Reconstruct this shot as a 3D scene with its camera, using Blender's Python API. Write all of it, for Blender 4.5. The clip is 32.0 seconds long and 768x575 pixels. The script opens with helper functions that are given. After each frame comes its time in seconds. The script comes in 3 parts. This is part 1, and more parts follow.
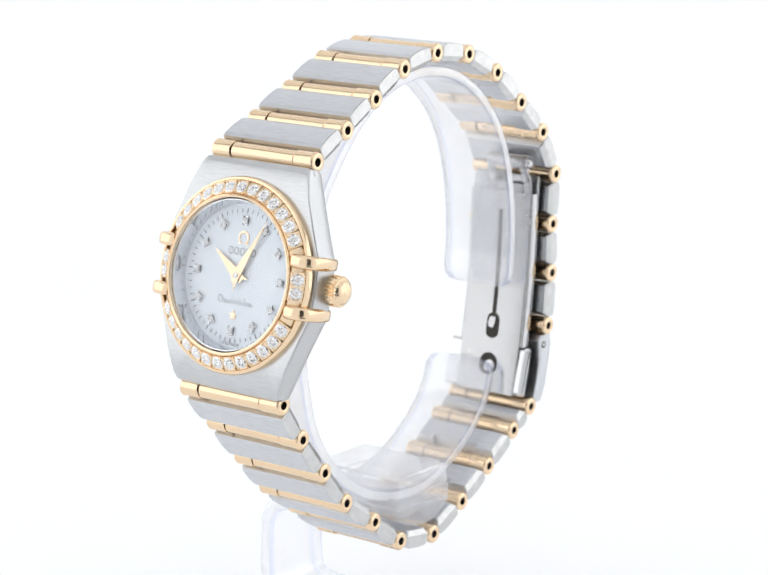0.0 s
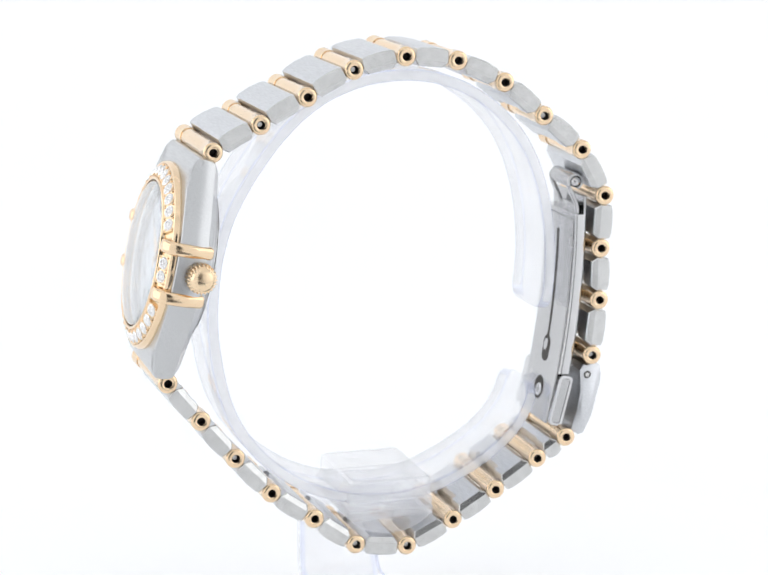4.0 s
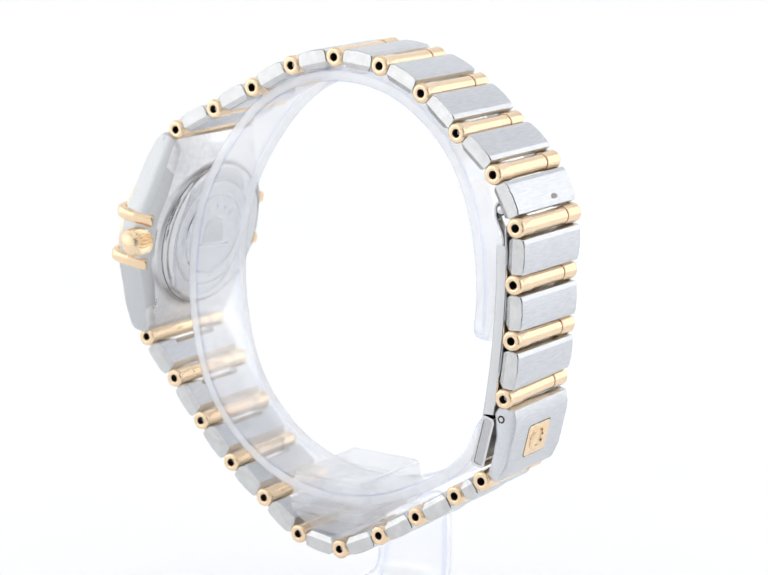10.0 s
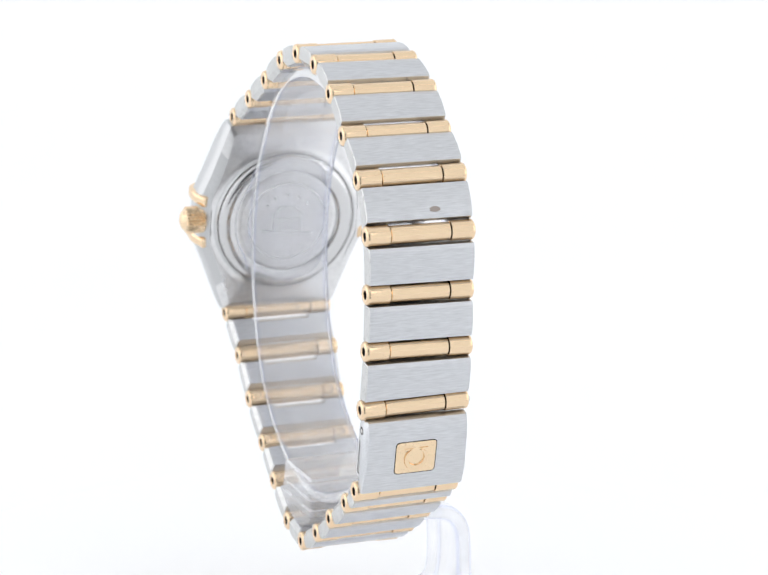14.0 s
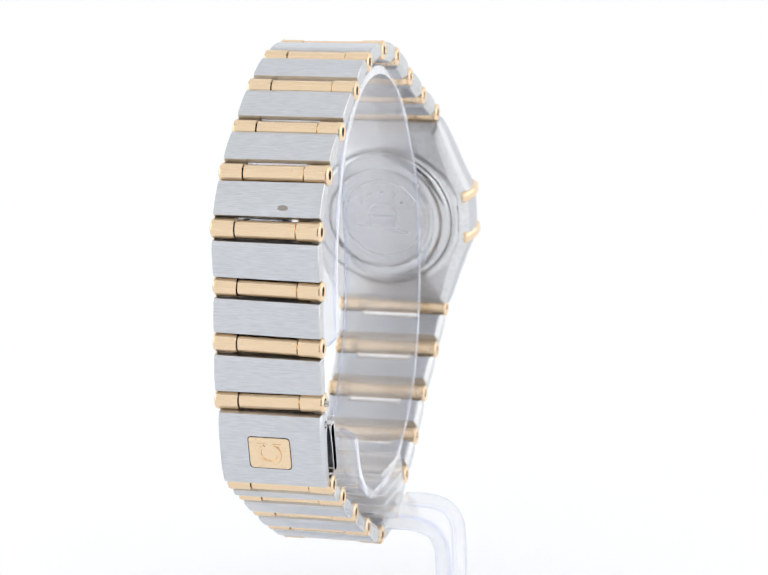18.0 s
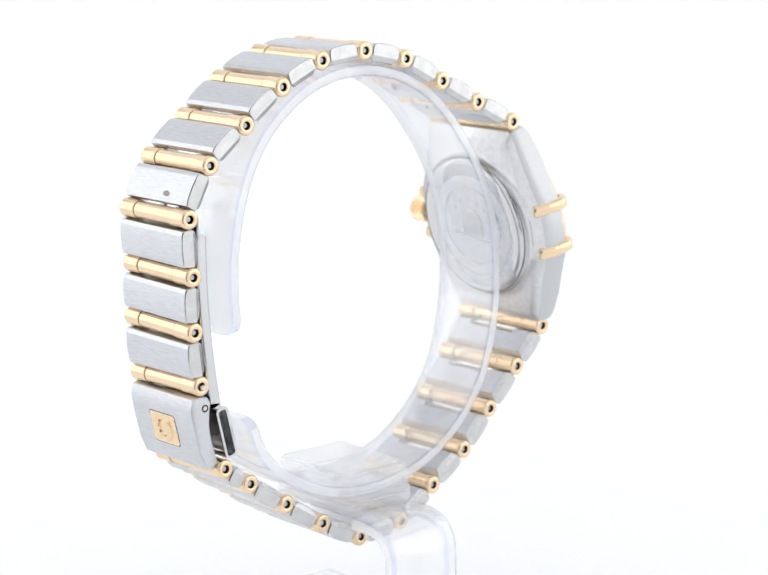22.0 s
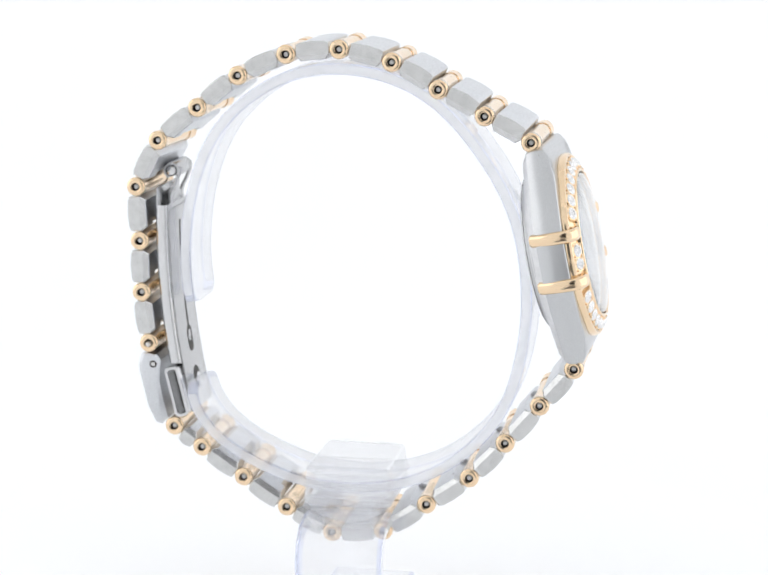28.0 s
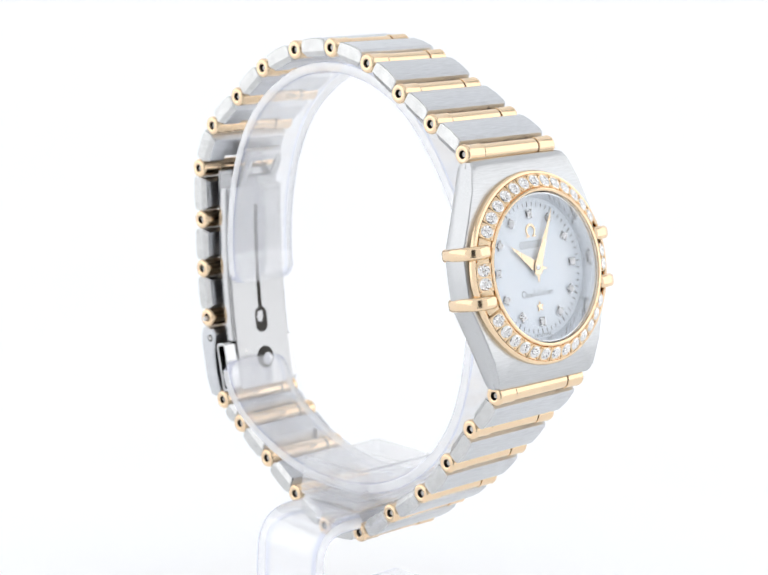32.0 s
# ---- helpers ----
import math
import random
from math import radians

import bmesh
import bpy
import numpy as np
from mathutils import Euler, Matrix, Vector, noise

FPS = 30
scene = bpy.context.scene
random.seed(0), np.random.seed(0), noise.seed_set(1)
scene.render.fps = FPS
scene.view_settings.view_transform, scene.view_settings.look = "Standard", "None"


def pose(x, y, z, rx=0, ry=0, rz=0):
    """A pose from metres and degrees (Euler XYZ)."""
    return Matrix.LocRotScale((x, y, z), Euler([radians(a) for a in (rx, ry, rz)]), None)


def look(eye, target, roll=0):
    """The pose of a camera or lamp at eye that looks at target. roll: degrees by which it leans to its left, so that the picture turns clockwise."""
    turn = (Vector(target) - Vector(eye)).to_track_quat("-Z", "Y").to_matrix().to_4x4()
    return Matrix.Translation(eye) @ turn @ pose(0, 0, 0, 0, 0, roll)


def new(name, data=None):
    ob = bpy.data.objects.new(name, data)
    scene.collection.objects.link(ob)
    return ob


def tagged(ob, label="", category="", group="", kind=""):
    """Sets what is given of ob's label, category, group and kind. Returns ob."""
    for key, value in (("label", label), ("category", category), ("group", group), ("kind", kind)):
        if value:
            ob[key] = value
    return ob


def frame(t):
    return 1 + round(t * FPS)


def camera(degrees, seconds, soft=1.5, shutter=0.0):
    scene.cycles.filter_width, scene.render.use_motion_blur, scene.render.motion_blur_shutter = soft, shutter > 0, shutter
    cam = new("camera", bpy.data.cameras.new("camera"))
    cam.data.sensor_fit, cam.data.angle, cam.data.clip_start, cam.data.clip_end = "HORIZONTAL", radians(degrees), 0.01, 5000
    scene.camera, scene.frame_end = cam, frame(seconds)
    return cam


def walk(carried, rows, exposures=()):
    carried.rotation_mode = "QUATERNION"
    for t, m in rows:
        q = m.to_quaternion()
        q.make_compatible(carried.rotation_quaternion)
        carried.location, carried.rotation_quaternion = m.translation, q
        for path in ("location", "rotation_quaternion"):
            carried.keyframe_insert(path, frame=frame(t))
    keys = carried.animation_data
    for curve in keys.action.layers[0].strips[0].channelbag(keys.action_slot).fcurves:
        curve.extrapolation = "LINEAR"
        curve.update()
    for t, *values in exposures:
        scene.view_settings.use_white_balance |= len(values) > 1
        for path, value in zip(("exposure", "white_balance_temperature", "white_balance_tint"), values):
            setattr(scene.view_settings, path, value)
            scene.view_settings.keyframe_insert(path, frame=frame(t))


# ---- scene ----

import functools

SPAN = 32.0
TURN = -8.6874                      # degrees a second, about the turntable's upright axis
cam = camera(19.551, SPAN, soft=1.5)
cam.data.dof.use_dof, cam.data.dof.focus_distance, cam.data.dof.aperture_fstop = True, 0.245, 60.0
STAND = look((0.001903, -0.26223, 0.05241), (0.002622, -0.002785, -0.001555), 0.319)
walk(cam, [(0.0, STAND), (SPAN, STAND)], exposures=[(0.0, -0.085), (SPAN, -0.085)])

# ---- light: an assumed white photo box, unseen softboxes above and at both sides, glowing cloth ----
world = bpy.data.worlds.new("studio_air")
scene.world = world
world.use_nodes = True
world.node_tree.nodes["Background"].inputs[0].default_value = (0.972, 0.984, 1.0, 1)
world.node_tree.nodes["Background"].inputs[1].default_value = 0.78


def softbox(name, eye, target, w, h, watts):
    data = bpy.data.lights.new(name, "AREA")
    data.shape, data.size, data.size_y, data.energy = "RECTANGLE", w, h, watts
    data.color = (0.985, 0.99, 1.0)
    ob = new(name, data)
    ob.matrix_world = look(eye, target)
    return ob


softbox("softbox_top", (0, 0.0, 0.42), (0, 0, 0), 0.7, 0.46, 0.46)
softbox("softbox_left", (-0.42, -0.02, 0.1), (0, 0, 0), 0.6, 0.45, 0.70)
softbox("softbox_right", (0.42, -0.02, 0.1), (0, 0, 0), 0.6, 0.45, 0.70)

# ---- materials ----


def mat(name, base, rough=0.5, metal=0.0):
    m = bpy.data.materials.new(name)
    m.use_nodes = True
    b = m.node_tree.nodes["Principled BSDF"]
    b.inputs["Base Color"].default_value = (*base, 1)
    b.inputs["Roughness"].default_value = rough
    b.inputs["Metallic"].default_value = metal
    return m, m.node_tree, b


def coords(nt, scale, rot=(0, 0, 0)):
    tc = nt.nodes.new("ShaderNodeTexCoord")
    mp = nt.nodes.new("ShaderNodeMapping")
    mp.inputs["Scale"].default_value = scale
    mp.inputs["Rotation"].default_value = rot
    nt.links.new(tc.outputs["Object"], mp.inputs[0])
    return mp.outputs[0]


def noise_tex(nt, vec, scale, detail=3.0):
    n = nt.nodes.new("ShaderNodeTexNoise")
    n.inputs["Scale"].default_value = scale
    n.inputs["Detail"].default_value = detail
    nt.links.new(vec, n.inputs["Vector"])
    return n.outputs["Fac"]


def ramp(nt, fac, a, b, lo=0.3, hi=0.7):
    r = nt.nodes.new("ShaderNodeMapRange")
    r.inputs["From Min"].default_value, r.inputs["From Max"].default_value = lo, hi
    r.inputs["To Min"].default_value, r.inputs["To Max"].default_value = a, b
    nt.links.new(fac, r.inputs["Value"])
    return r.outputs["Result"]


def bump(nt, bsdf, fac, strength, dist):
    bp = nt.nodes.new("ShaderNodeBump")
    bp.inputs["Strength"].default_value = strength
    bp.inputs["Distance"].default_value = dist
    nt.links.new(fac, bp.inputs["Height"])
    nt.links.new(bp.outputs[0], bsdf.inputs["Normal"])


def colour_mix(nt, bsdf, fac, a, b):
    mx = nt.nodes.new("ShaderNodeMix")
    mx.data_type = "RGBA"
    mx.inputs["A"].default_value, mx.inputs["B"].default_value = (*a, 1), (*b, 1)
    nt.links.new(fac, mx.inputs["Factor"])
    nt.links.new(mx.outputs["Result"], bsdf.inputs["Base Color"])


def brushed(name, base, rough, grain, streak=0.07):
    """Metal with a fine grain: the grain scale is per metre along x, y, z of its thing."""
    m, nt, b = mat(name, base, rough, 1.0)
    fine = noise_tex(nt, coords(nt, grain), 1.0, 4.0)
    blot = noise_tex(nt, coords(nt, (180, 180, 180)), 1.0, 3.0)
    nt.links.new(ramp(nt, blot, rough - 0.03, rough + 0.04), b.inputs["Roughness"])
    colour_mix(nt, b, ramp(nt, fine, 0.0, 1.0), tuple(c * (1 - streak) for c in base), tuple(min(1, c * (1 + streak)) for c in base))
    bump(nt, b, fine, 0.27, 0.00002)
    return m


STEEL = brushed("brushed_steel", (0.622, 0.634, 0.656), 0.31, (700, 8000, 8000), 0.09)
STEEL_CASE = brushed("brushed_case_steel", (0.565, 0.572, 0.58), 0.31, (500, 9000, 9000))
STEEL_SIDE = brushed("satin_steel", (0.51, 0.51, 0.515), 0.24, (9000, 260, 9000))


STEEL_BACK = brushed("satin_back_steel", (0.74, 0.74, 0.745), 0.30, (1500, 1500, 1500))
FLANGE = mat("silvered_flange", (0.74, 0.75, 0.77), 0.10, 0.95)[0]
STEEL_END = brushed("satin_end_steel", (0.61, 0.61, 0.605), 0.24, (900, 900, 900))


def polished(name, base, rough):
    m, nt, b = mat(name, base, rough, 1.0)
    blot = noise_tex(nt, coords(nt, (500, 500, 500)), 1.0, 4.0)
    nt.links.new(ramp(nt, blot, rough * 0.6, rough * 1.5), b.inputs["Roughness"])
    return m


POLISH = polished("polished_steel", (0.65, 0.65, 0.655), 0.10)
GOLD = polished("polished_gold", (0.86, 0.66, 0.445), 0.13)
GOLD_SATIN = polished("satin_gold", (0.875, 0.68, 0.46), 0.24)
PIN = mat("steel_pin", (0.66, 0.65, 0.64), 0.35, 1.0)[0]
# Near-black that stands for the shade inside bores, slots, holes and gaps.
DARK = mat("recess_shade", (0.03, 0.025, 0.02), 0.5, 0.3)[0]
INK = mat("grey_dial_print", (0.16, 0.17, 0.18), 0.5)[0]

PEARL, _nt, _b = mat("mother_of_pearl", (0.80, 0.86, 0.92), 0.25)
colour_mix(_nt, _b, ramp(_nt, noise_tex(_nt, coords(_nt, (160, 160, 240)), 1.0, 5.0), 0, 1), (0.77, 0.82, 0.885), (0.85, 0.88, 0.92))
_b.inputs["Coat Weight"].default_value = 0.3

# Opaque and partly metallic, to stand in for the stone's inner sparkle.
GEM, _nt, _b = mat("diamond", (0.80, 0.79, 0.79), 0.03)
_b.inputs["Metallic"].default_value = 0.75
_b.inputs["IOR"].default_value = 2.42


def plastic(name, tint, veil, veil_colour, solid=0.0, sheen=0.2, span=(0.0, 1.0)):
    """Clear moulded plastic: see-through, with a white veil for reflected haze, some bending of the light and a sheen
    at a glance.
    """
    m = bpy.data.materials.new(name)
    m.use_nodes = True
    nt = m.node_tree
    nt.nodes.remove(nt.nodes["Principled BSDF"])
    out = nt.nodes["Material Output"]
    clear, bent, body, through_glow, face_glow, veil_mix, mix1, gloss, mix2, fres = (nt.nodes.new("ShaderNode" + k) for k in (
        "BsdfTransparent", "BsdfGlass", "MixShader", "BsdfTranslucent", "BsdfDiffuse", "MixShader", "MixShader", "BsdfGlossy", "MixShader", "LayerWeight"))
    clear.inputs[0].default_value = bent.inputs["Color"].default_value = (*tint, 1)
    bent.inputs["IOR"].default_value = 1.46
    bent.inputs["Roughness"].default_value = 0.03
    body.inputs[0].default_value = solid
    through_glow.inputs[0].default_value = face_glow.inputs[0].default_value = (*veil_colour, 1)
    veil_mix.inputs[0].default_value = 0.4
    nt.links.new(clear.outputs[0], body.inputs[1])
    nt.links.new(bent.outputs[0], body.inputs[2])
    nt.links.new(through_glow.outputs[0], veil_mix.inputs[1])
    nt.links.new(face_glow.outputs[0], veil_mix.inputs[2])
    gloss.inputs[0].default_value = (1, 1, 1, 1)
    gloss.inputs["Roughness"].default_value = 0.06
    fres.inputs["Blend"].default_value = 0.12
    cloud = noise_tex(nt, coords(nt, (150, 150, 150)), 1.0, 4.0)
    nt.links.new(ramp(nt, cloud, veil * 0.8, veil * 1.2), mix1.inputs[0])
    nt.links.new(body.outputs[0], mix1.inputs[1])
    nt.links.new(veil_mix.outputs[0], mix1.inputs[2])
    nt.links.new(ramp(nt, fres.outputs["Facing"], 0.03, sheen, *span), mix2.inputs[0])
    nt.links.new(mix1.outputs[0], mix2.inputs[1])
    nt.links.new(gloss.outputs[0], mix2.inputs[2])
    nt.links.new(mix2.outputs[0], out.inputs[0])
    return m


GLASS = plastic("sapphire_crystal", (0.99, 0.995, 1.0), 0.0, (1, 1, 1), 0.0, 0.95, (0.10, 0.5))
BLOCK = plastic("moulded_acrylic", (0.995, 0.996, 1.0), 0.17, (0.985, 0.988, 1.0), 0.10, 0.3, (0.0, 0.5))
CLEAR = plastic("clear_acrylic", (0.990, 0.992, 1.0), 0.12, (0.975, 0.98, 1.0), 0.06, 0.40, (0.0, 0.5))
# Whitish veil on the edges, in place of light piped through the plastic.
EDGE_LIGHT = plastic("acrylic_edge_light", (0.965, 0.973, 1.0), 0.48, (0.98, 0.985, 1.0), 0.03, 0.8, (0.0, 0.35))
# Darker bluish tint on rounded corners, in place of refraction lines.
EDGE = plastic("acrylic_corner_line", (0.84, 0.865, 0.965), 0.10, (0.95, 0.96, 1.0), 0.25, 0.10)

# Emission is added so that backdrop, floor and turntable go plain white.
SHEET, _nt, _b = mat("glowing_white_sheet", (0.88, 0.90, 0.92), 0.6)
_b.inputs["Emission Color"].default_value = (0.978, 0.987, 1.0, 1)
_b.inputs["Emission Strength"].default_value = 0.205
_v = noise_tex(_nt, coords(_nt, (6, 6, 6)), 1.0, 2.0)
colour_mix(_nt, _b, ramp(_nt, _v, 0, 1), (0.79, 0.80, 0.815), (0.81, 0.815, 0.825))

# Unseen front cloth, given emission to brighten whatever faces the camera.
CLOTH, _nt, _b = mat("glowing_front_cloth", (0.50, 0.505, 0.51), 0.9)
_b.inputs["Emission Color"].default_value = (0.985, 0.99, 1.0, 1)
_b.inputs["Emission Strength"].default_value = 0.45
# Unseen side and top cloth: emission replaces light from outside, no lamps stand there.
TENT, _nt, _b = mat("glowing_side_cloth", (0.25, 0.255, 0.26), 0.9)
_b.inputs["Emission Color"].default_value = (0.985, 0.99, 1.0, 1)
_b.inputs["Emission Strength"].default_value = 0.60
CLOTH_TOP, _nt, _b = mat("glowing_top_cloth", (0.25, 0.255, 0.26), 0.9)
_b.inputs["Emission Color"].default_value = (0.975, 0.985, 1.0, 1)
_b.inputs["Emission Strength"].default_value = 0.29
GREY = mat("grey_studio_wall", (0.14, 0.14, 0.148), 0.8)[0]

# ---- mesh helpers; lengths in millimetres ----
MM = 0.001


def link_mesh(name, bm, material, parent=None, label="", smooth=35):
    bmesh.ops.recalc_face_normals(bm, faces=bm.faces)
    bm.normal_update()
    for f in bm.faces:
        f.smooth = True
    for e in bm.edges:
        if len(e.link_faces) == 2 and e.calc_face_angle(0) > radians(smooth):
            e.smooth = False
    for v in bm.verts:
        v.co *= MM
    me = bpy.data.meshes.new(name)
    bm.to_mesh(me)
    bm.free()
    me.materials.append(material)
    ob = new(name, me)
    if parent:
        ob.parent = parent
    if label:
        ob["label"] = label
    return ob


part = link_mesh


def again(ob, m, parent=None):
    """One more of a part, on the same mesh, at the pose m (millimetres already in metres)."""
    o = ob.copy()
    scene.collection.objects.link(o)
    o.parent = parent if parent else ob.parent
    o.matrix_basis = m
    return o


def move(bm, m):
    bmesh.ops.transform(bm, matrix=m, verts=bm.verts)
    return bm


def loft(rings, closed_ends=True, wrap=False):
    """Skin over rings of equal length (lists of points)."""
    bm = bmesh.new()
    vs = [[bm.verts.new(p) for p in r] for r in rings]
    n = len(rings[0])
    pairs = list(zip(vs, vs[1:])) + ([(vs[-1], vs[0])] if wrap else [])
    for a, b in pairs:
        for i in range(n):
            j = (i + 1) % n
            bm.faces.new((a[i], a[j], b[j], b[i]))
    if closed_ends and not wrap:
        bm.faces.new(vs[0][::-1])
        bm.faces.new(vs[-1])
    bmesh.ops.remove_doubles(bm, verts=bm.verts, dist=1e-5)
    return bm


def spin(profile, n=48, axis="z", a0=0.0, a1=360.0, closed=False):
    """Turn a profile of (radius, height) about an axis."""
    full = abs(a1 - a0) >= 359.9
    rings = []
    for k in range(n if full else n + 1):
        a = radians(a0 + (a1 - a0) * k / n)
        ring = []
        for r, h in profile:
            p = (r * math.cos(a), r * math.sin(a), h)
            ring.append(p if axis == "z" else (h, p[0], p[1]))
        rings.append(ring)
    bm = bmesh.new()
    vs = [[bm.verts.new(p) for p in r] for r in rings]
    m = len(profile)
    for k in range(len(rings) if full else len(rings) - 1):
        a, b = vs[k], vs[(k + 1) % len(rings)]
        for i in range(m if closed else m - 1):
            j = (i + 1) % m
            bm.faces.new((a[i], b[i], b[j], a[j]))
    if not full and closed:
        bm.faces.new(vs[0])
        bm.faces.new(vs[-1][::-1])
    bmesh.ops.remove_doubles(bm, verts=bm.verts, dist=1e-5)
    return bm


def prism(outline, h0, h1, bevel=0.0):
    """An outline of (x, y) between two heights, with its rims cut back by bevel."""
    cx = sum(p[0] for p in outline) / len(outline)
    cy = sum(p[1] for p in outline) / len(outline)

    def ring(h, d):
        out = []
        for x, y in outline:
            r = max(1e-6, math.hypot(x - cx, y - cy))
            s = max(0.0, 1 - d / r)
            out.append((cx + (x - cx) * s, cy + (y - cy) * s, h))
        return out
    if bevel:
        return loft([ring(h0, bevel), ring(h0 + bevel, 0), ring(h1 - bevel, 0), ring(h1, bevel)])
    return loft([ring(h0, 0), ring(h1, 0)])


def box(x0, x1, y0, y1, z0, z1, bevel=0.15, seg=2):
    bm = bmesh.new()
    bmesh.ops.create_cube(bm, size=1)
    move(bm, Matrix.Translation(((x0 + x1) / 2, (y0 + y1) / 2, (z0 + z1) / 2)) @ Matrix.Diagonal((x1 - x0, y1 - y0, z1 - z0, 1)))
    if bevel:
        bmesh.ops.bevel(bm, geom=bm.edges[:], offset=bevel, segments=seg, affect="EDGES", profile=0.6)
    return bm


def rounded(x0, x1, y0, y1, r, n=5):
    pts = []
    for cx, cy, a in ((x1 - r, y1 - r, 0), (x0 + r, y1 - r, 90), (x0 + r, y0 + r, 180), (x1 - r, y0 + r, 270)):
        for k in range(n + 1):
            t = radians(a + 90 * k / n)
            pts.append((cx + r * math.cos(t), cy + r * math.sin(t)))
    return pts


def joined(*meshes):
    out = bmesh.new()
    for bm in meshes:
        tmp = bpy.data.meshes.new("tmp")
        bm.to_mesh(tmp)
        bm.free()
        out.from_mesh(tmp)
        bpy.data.meshes.remove(tmp)
    return out


def smooth_path(points, n, closed=False):
    """Catmull-Rom through points, n steps a stretch."""
    P = [Vector(p) for p in points]
    out = []
    m = len(P)
    for i in range(m if closed else m - 1):
        a = P[(i - 1) % m] if closed or i > 0 else P[0] * 2 - P[1]
        b, c = P[i], P[(i + 1) % m]
        d = P[(i + 2) % m] if closed or i + 2 < m else P[-1] * 2 - P[-2]
        for k in range(n):
            t = k / n
            out.append(0.5 * ((2 * b) + (c - a) * t + (2 * a - 5 * b + 4 * c - d) * t * t + (3 * b - a - 3 * c + d) * t ** 3))
    if not closed:
        out.append(P[-1])
    return out


# ---- setting: white sheet that sweeps up behind the turntable ----
FLOOR = -43.75


def sweep():
    prof = [(-700.0, FLOOR), (0.0, FLOOR), (150.0, FLOOR)]
    for k in range(1, 13):
        a = radians(90 * k / 12)
        prof.append((150 + 160 * math.sin(a), FLOOR + 160 * (1 - math.cos(a))))
    prof += [(310.0, 450.0), (310.0, 620.0)]
    bm = bmesh.new()
    rows = [[bm.verts.new((x, y, z)) for x in (-600.0, -200.0, 200.0, 600.0)] for y, z in prof]
    for a, b in zip(rows, rows[1:]):
        for i in range(3):
            bm.faces.new((a[i], a[i + 1], b[i + 1], b[i]))
    return bm


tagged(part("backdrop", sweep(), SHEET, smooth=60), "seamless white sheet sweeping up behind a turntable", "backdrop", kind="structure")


def studio():
    """Grey room behind the camera: end wall, two short side walls and the ceiling over them."""
    return joined(box(-620, 620, -720, -700, FLOOR, 620, 0), box(-620, -601, -700, -288, FLOOR, 620, 0), box(601, 620, -700, -288, FLOOR, 620, 0), box(-601, 601, -700, -288, 600, 620, 0))


tagged(part("wall_front", studio(), GREY), "plain grey studio wall behind the camera", "wall", kind="structure")
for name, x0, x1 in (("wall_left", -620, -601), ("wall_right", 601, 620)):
    tagged(part(name, box(x0, x1, -287, 330, FLOOR, 620, 0), TENT), "unseen side cloth of an assumed photo box with its own glow", "wall", kind="structure")
tagged(part("ceiling", box(-601, 601, -287, 309, 600, 620, 0), CLOTH_TOP), "unseen top cloth of an assumed photo box with its own glow", "ceiling", kind="structure")


def tent_front():
    """The unseen white front cloth of the photo box, with an upright opening sized for the dark strip in reflections.
    """
    corners = rounded(-44, 88, FLOOR + 2, 225, 40, 12)
    inn = []
    for (x0, z0), (x1, z1) in zip(corners, corners[1:] + corners[:1]):
        m = 1 + int(math.hypot(x1 - x0, z1 - z0) / 4)
        inn += [(x0 + (x1 - x0) * k / m, z0 + (z1 - z0) * k / m) for k in range(m)]
    out = []
    for x, z in inn:
        f = 1 / max(abs(x - 2.6) / 600.0, (z - 50) / 549.0 if z > 50 else (50 - z) / 94.0)
        out.append((2.6 + (x - 2.6) * f, 50 + (z - 50) * f))
    rings = [[(x, y, z) for x, z in pts] for y, pts in ((-285.0, out), (-285.0, inn), (-287.0, inn), (-287.0, out))]
    return loft(rings, wrap=True)


# Unseen dark card, added so that metal facing the camera reflects dark.
tagged(part("reflection_card", box(-28, 60, -284, -110, FLOOR + 0.1, FLOOR + 1.1, 0.2, 1), GREY), "unseen dark grey card that darkens reflections", "floor", kind="structure")
tagged(part("wall_cloth", tent_front(), CLOTH), "unseen glowing front cloth of a photo box with a dark opening", "wall", kind="structure")

# ---- moving things: a turntable, the stand on it, the watch on the stand ----
turntable = new("turntable")
tagged(turntable, "round white acrylic turntable under a clear stand", "turntable")
# Disc and rim share the sheet's added glow, to be as white.
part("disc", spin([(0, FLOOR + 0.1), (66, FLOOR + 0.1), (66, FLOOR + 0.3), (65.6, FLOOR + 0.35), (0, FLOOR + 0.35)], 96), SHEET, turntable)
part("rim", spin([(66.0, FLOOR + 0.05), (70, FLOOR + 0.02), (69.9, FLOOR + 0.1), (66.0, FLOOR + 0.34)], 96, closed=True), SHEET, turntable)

stand = new("display_stand")
tagged(stand, "clear plastic C-ring watch stand with a bent leg and foot", "display stand")
watch = new("wristwatch")
tagged(watch, "steel and gold wristwatch with diamond bezel on a clear stand", "wristwatch")

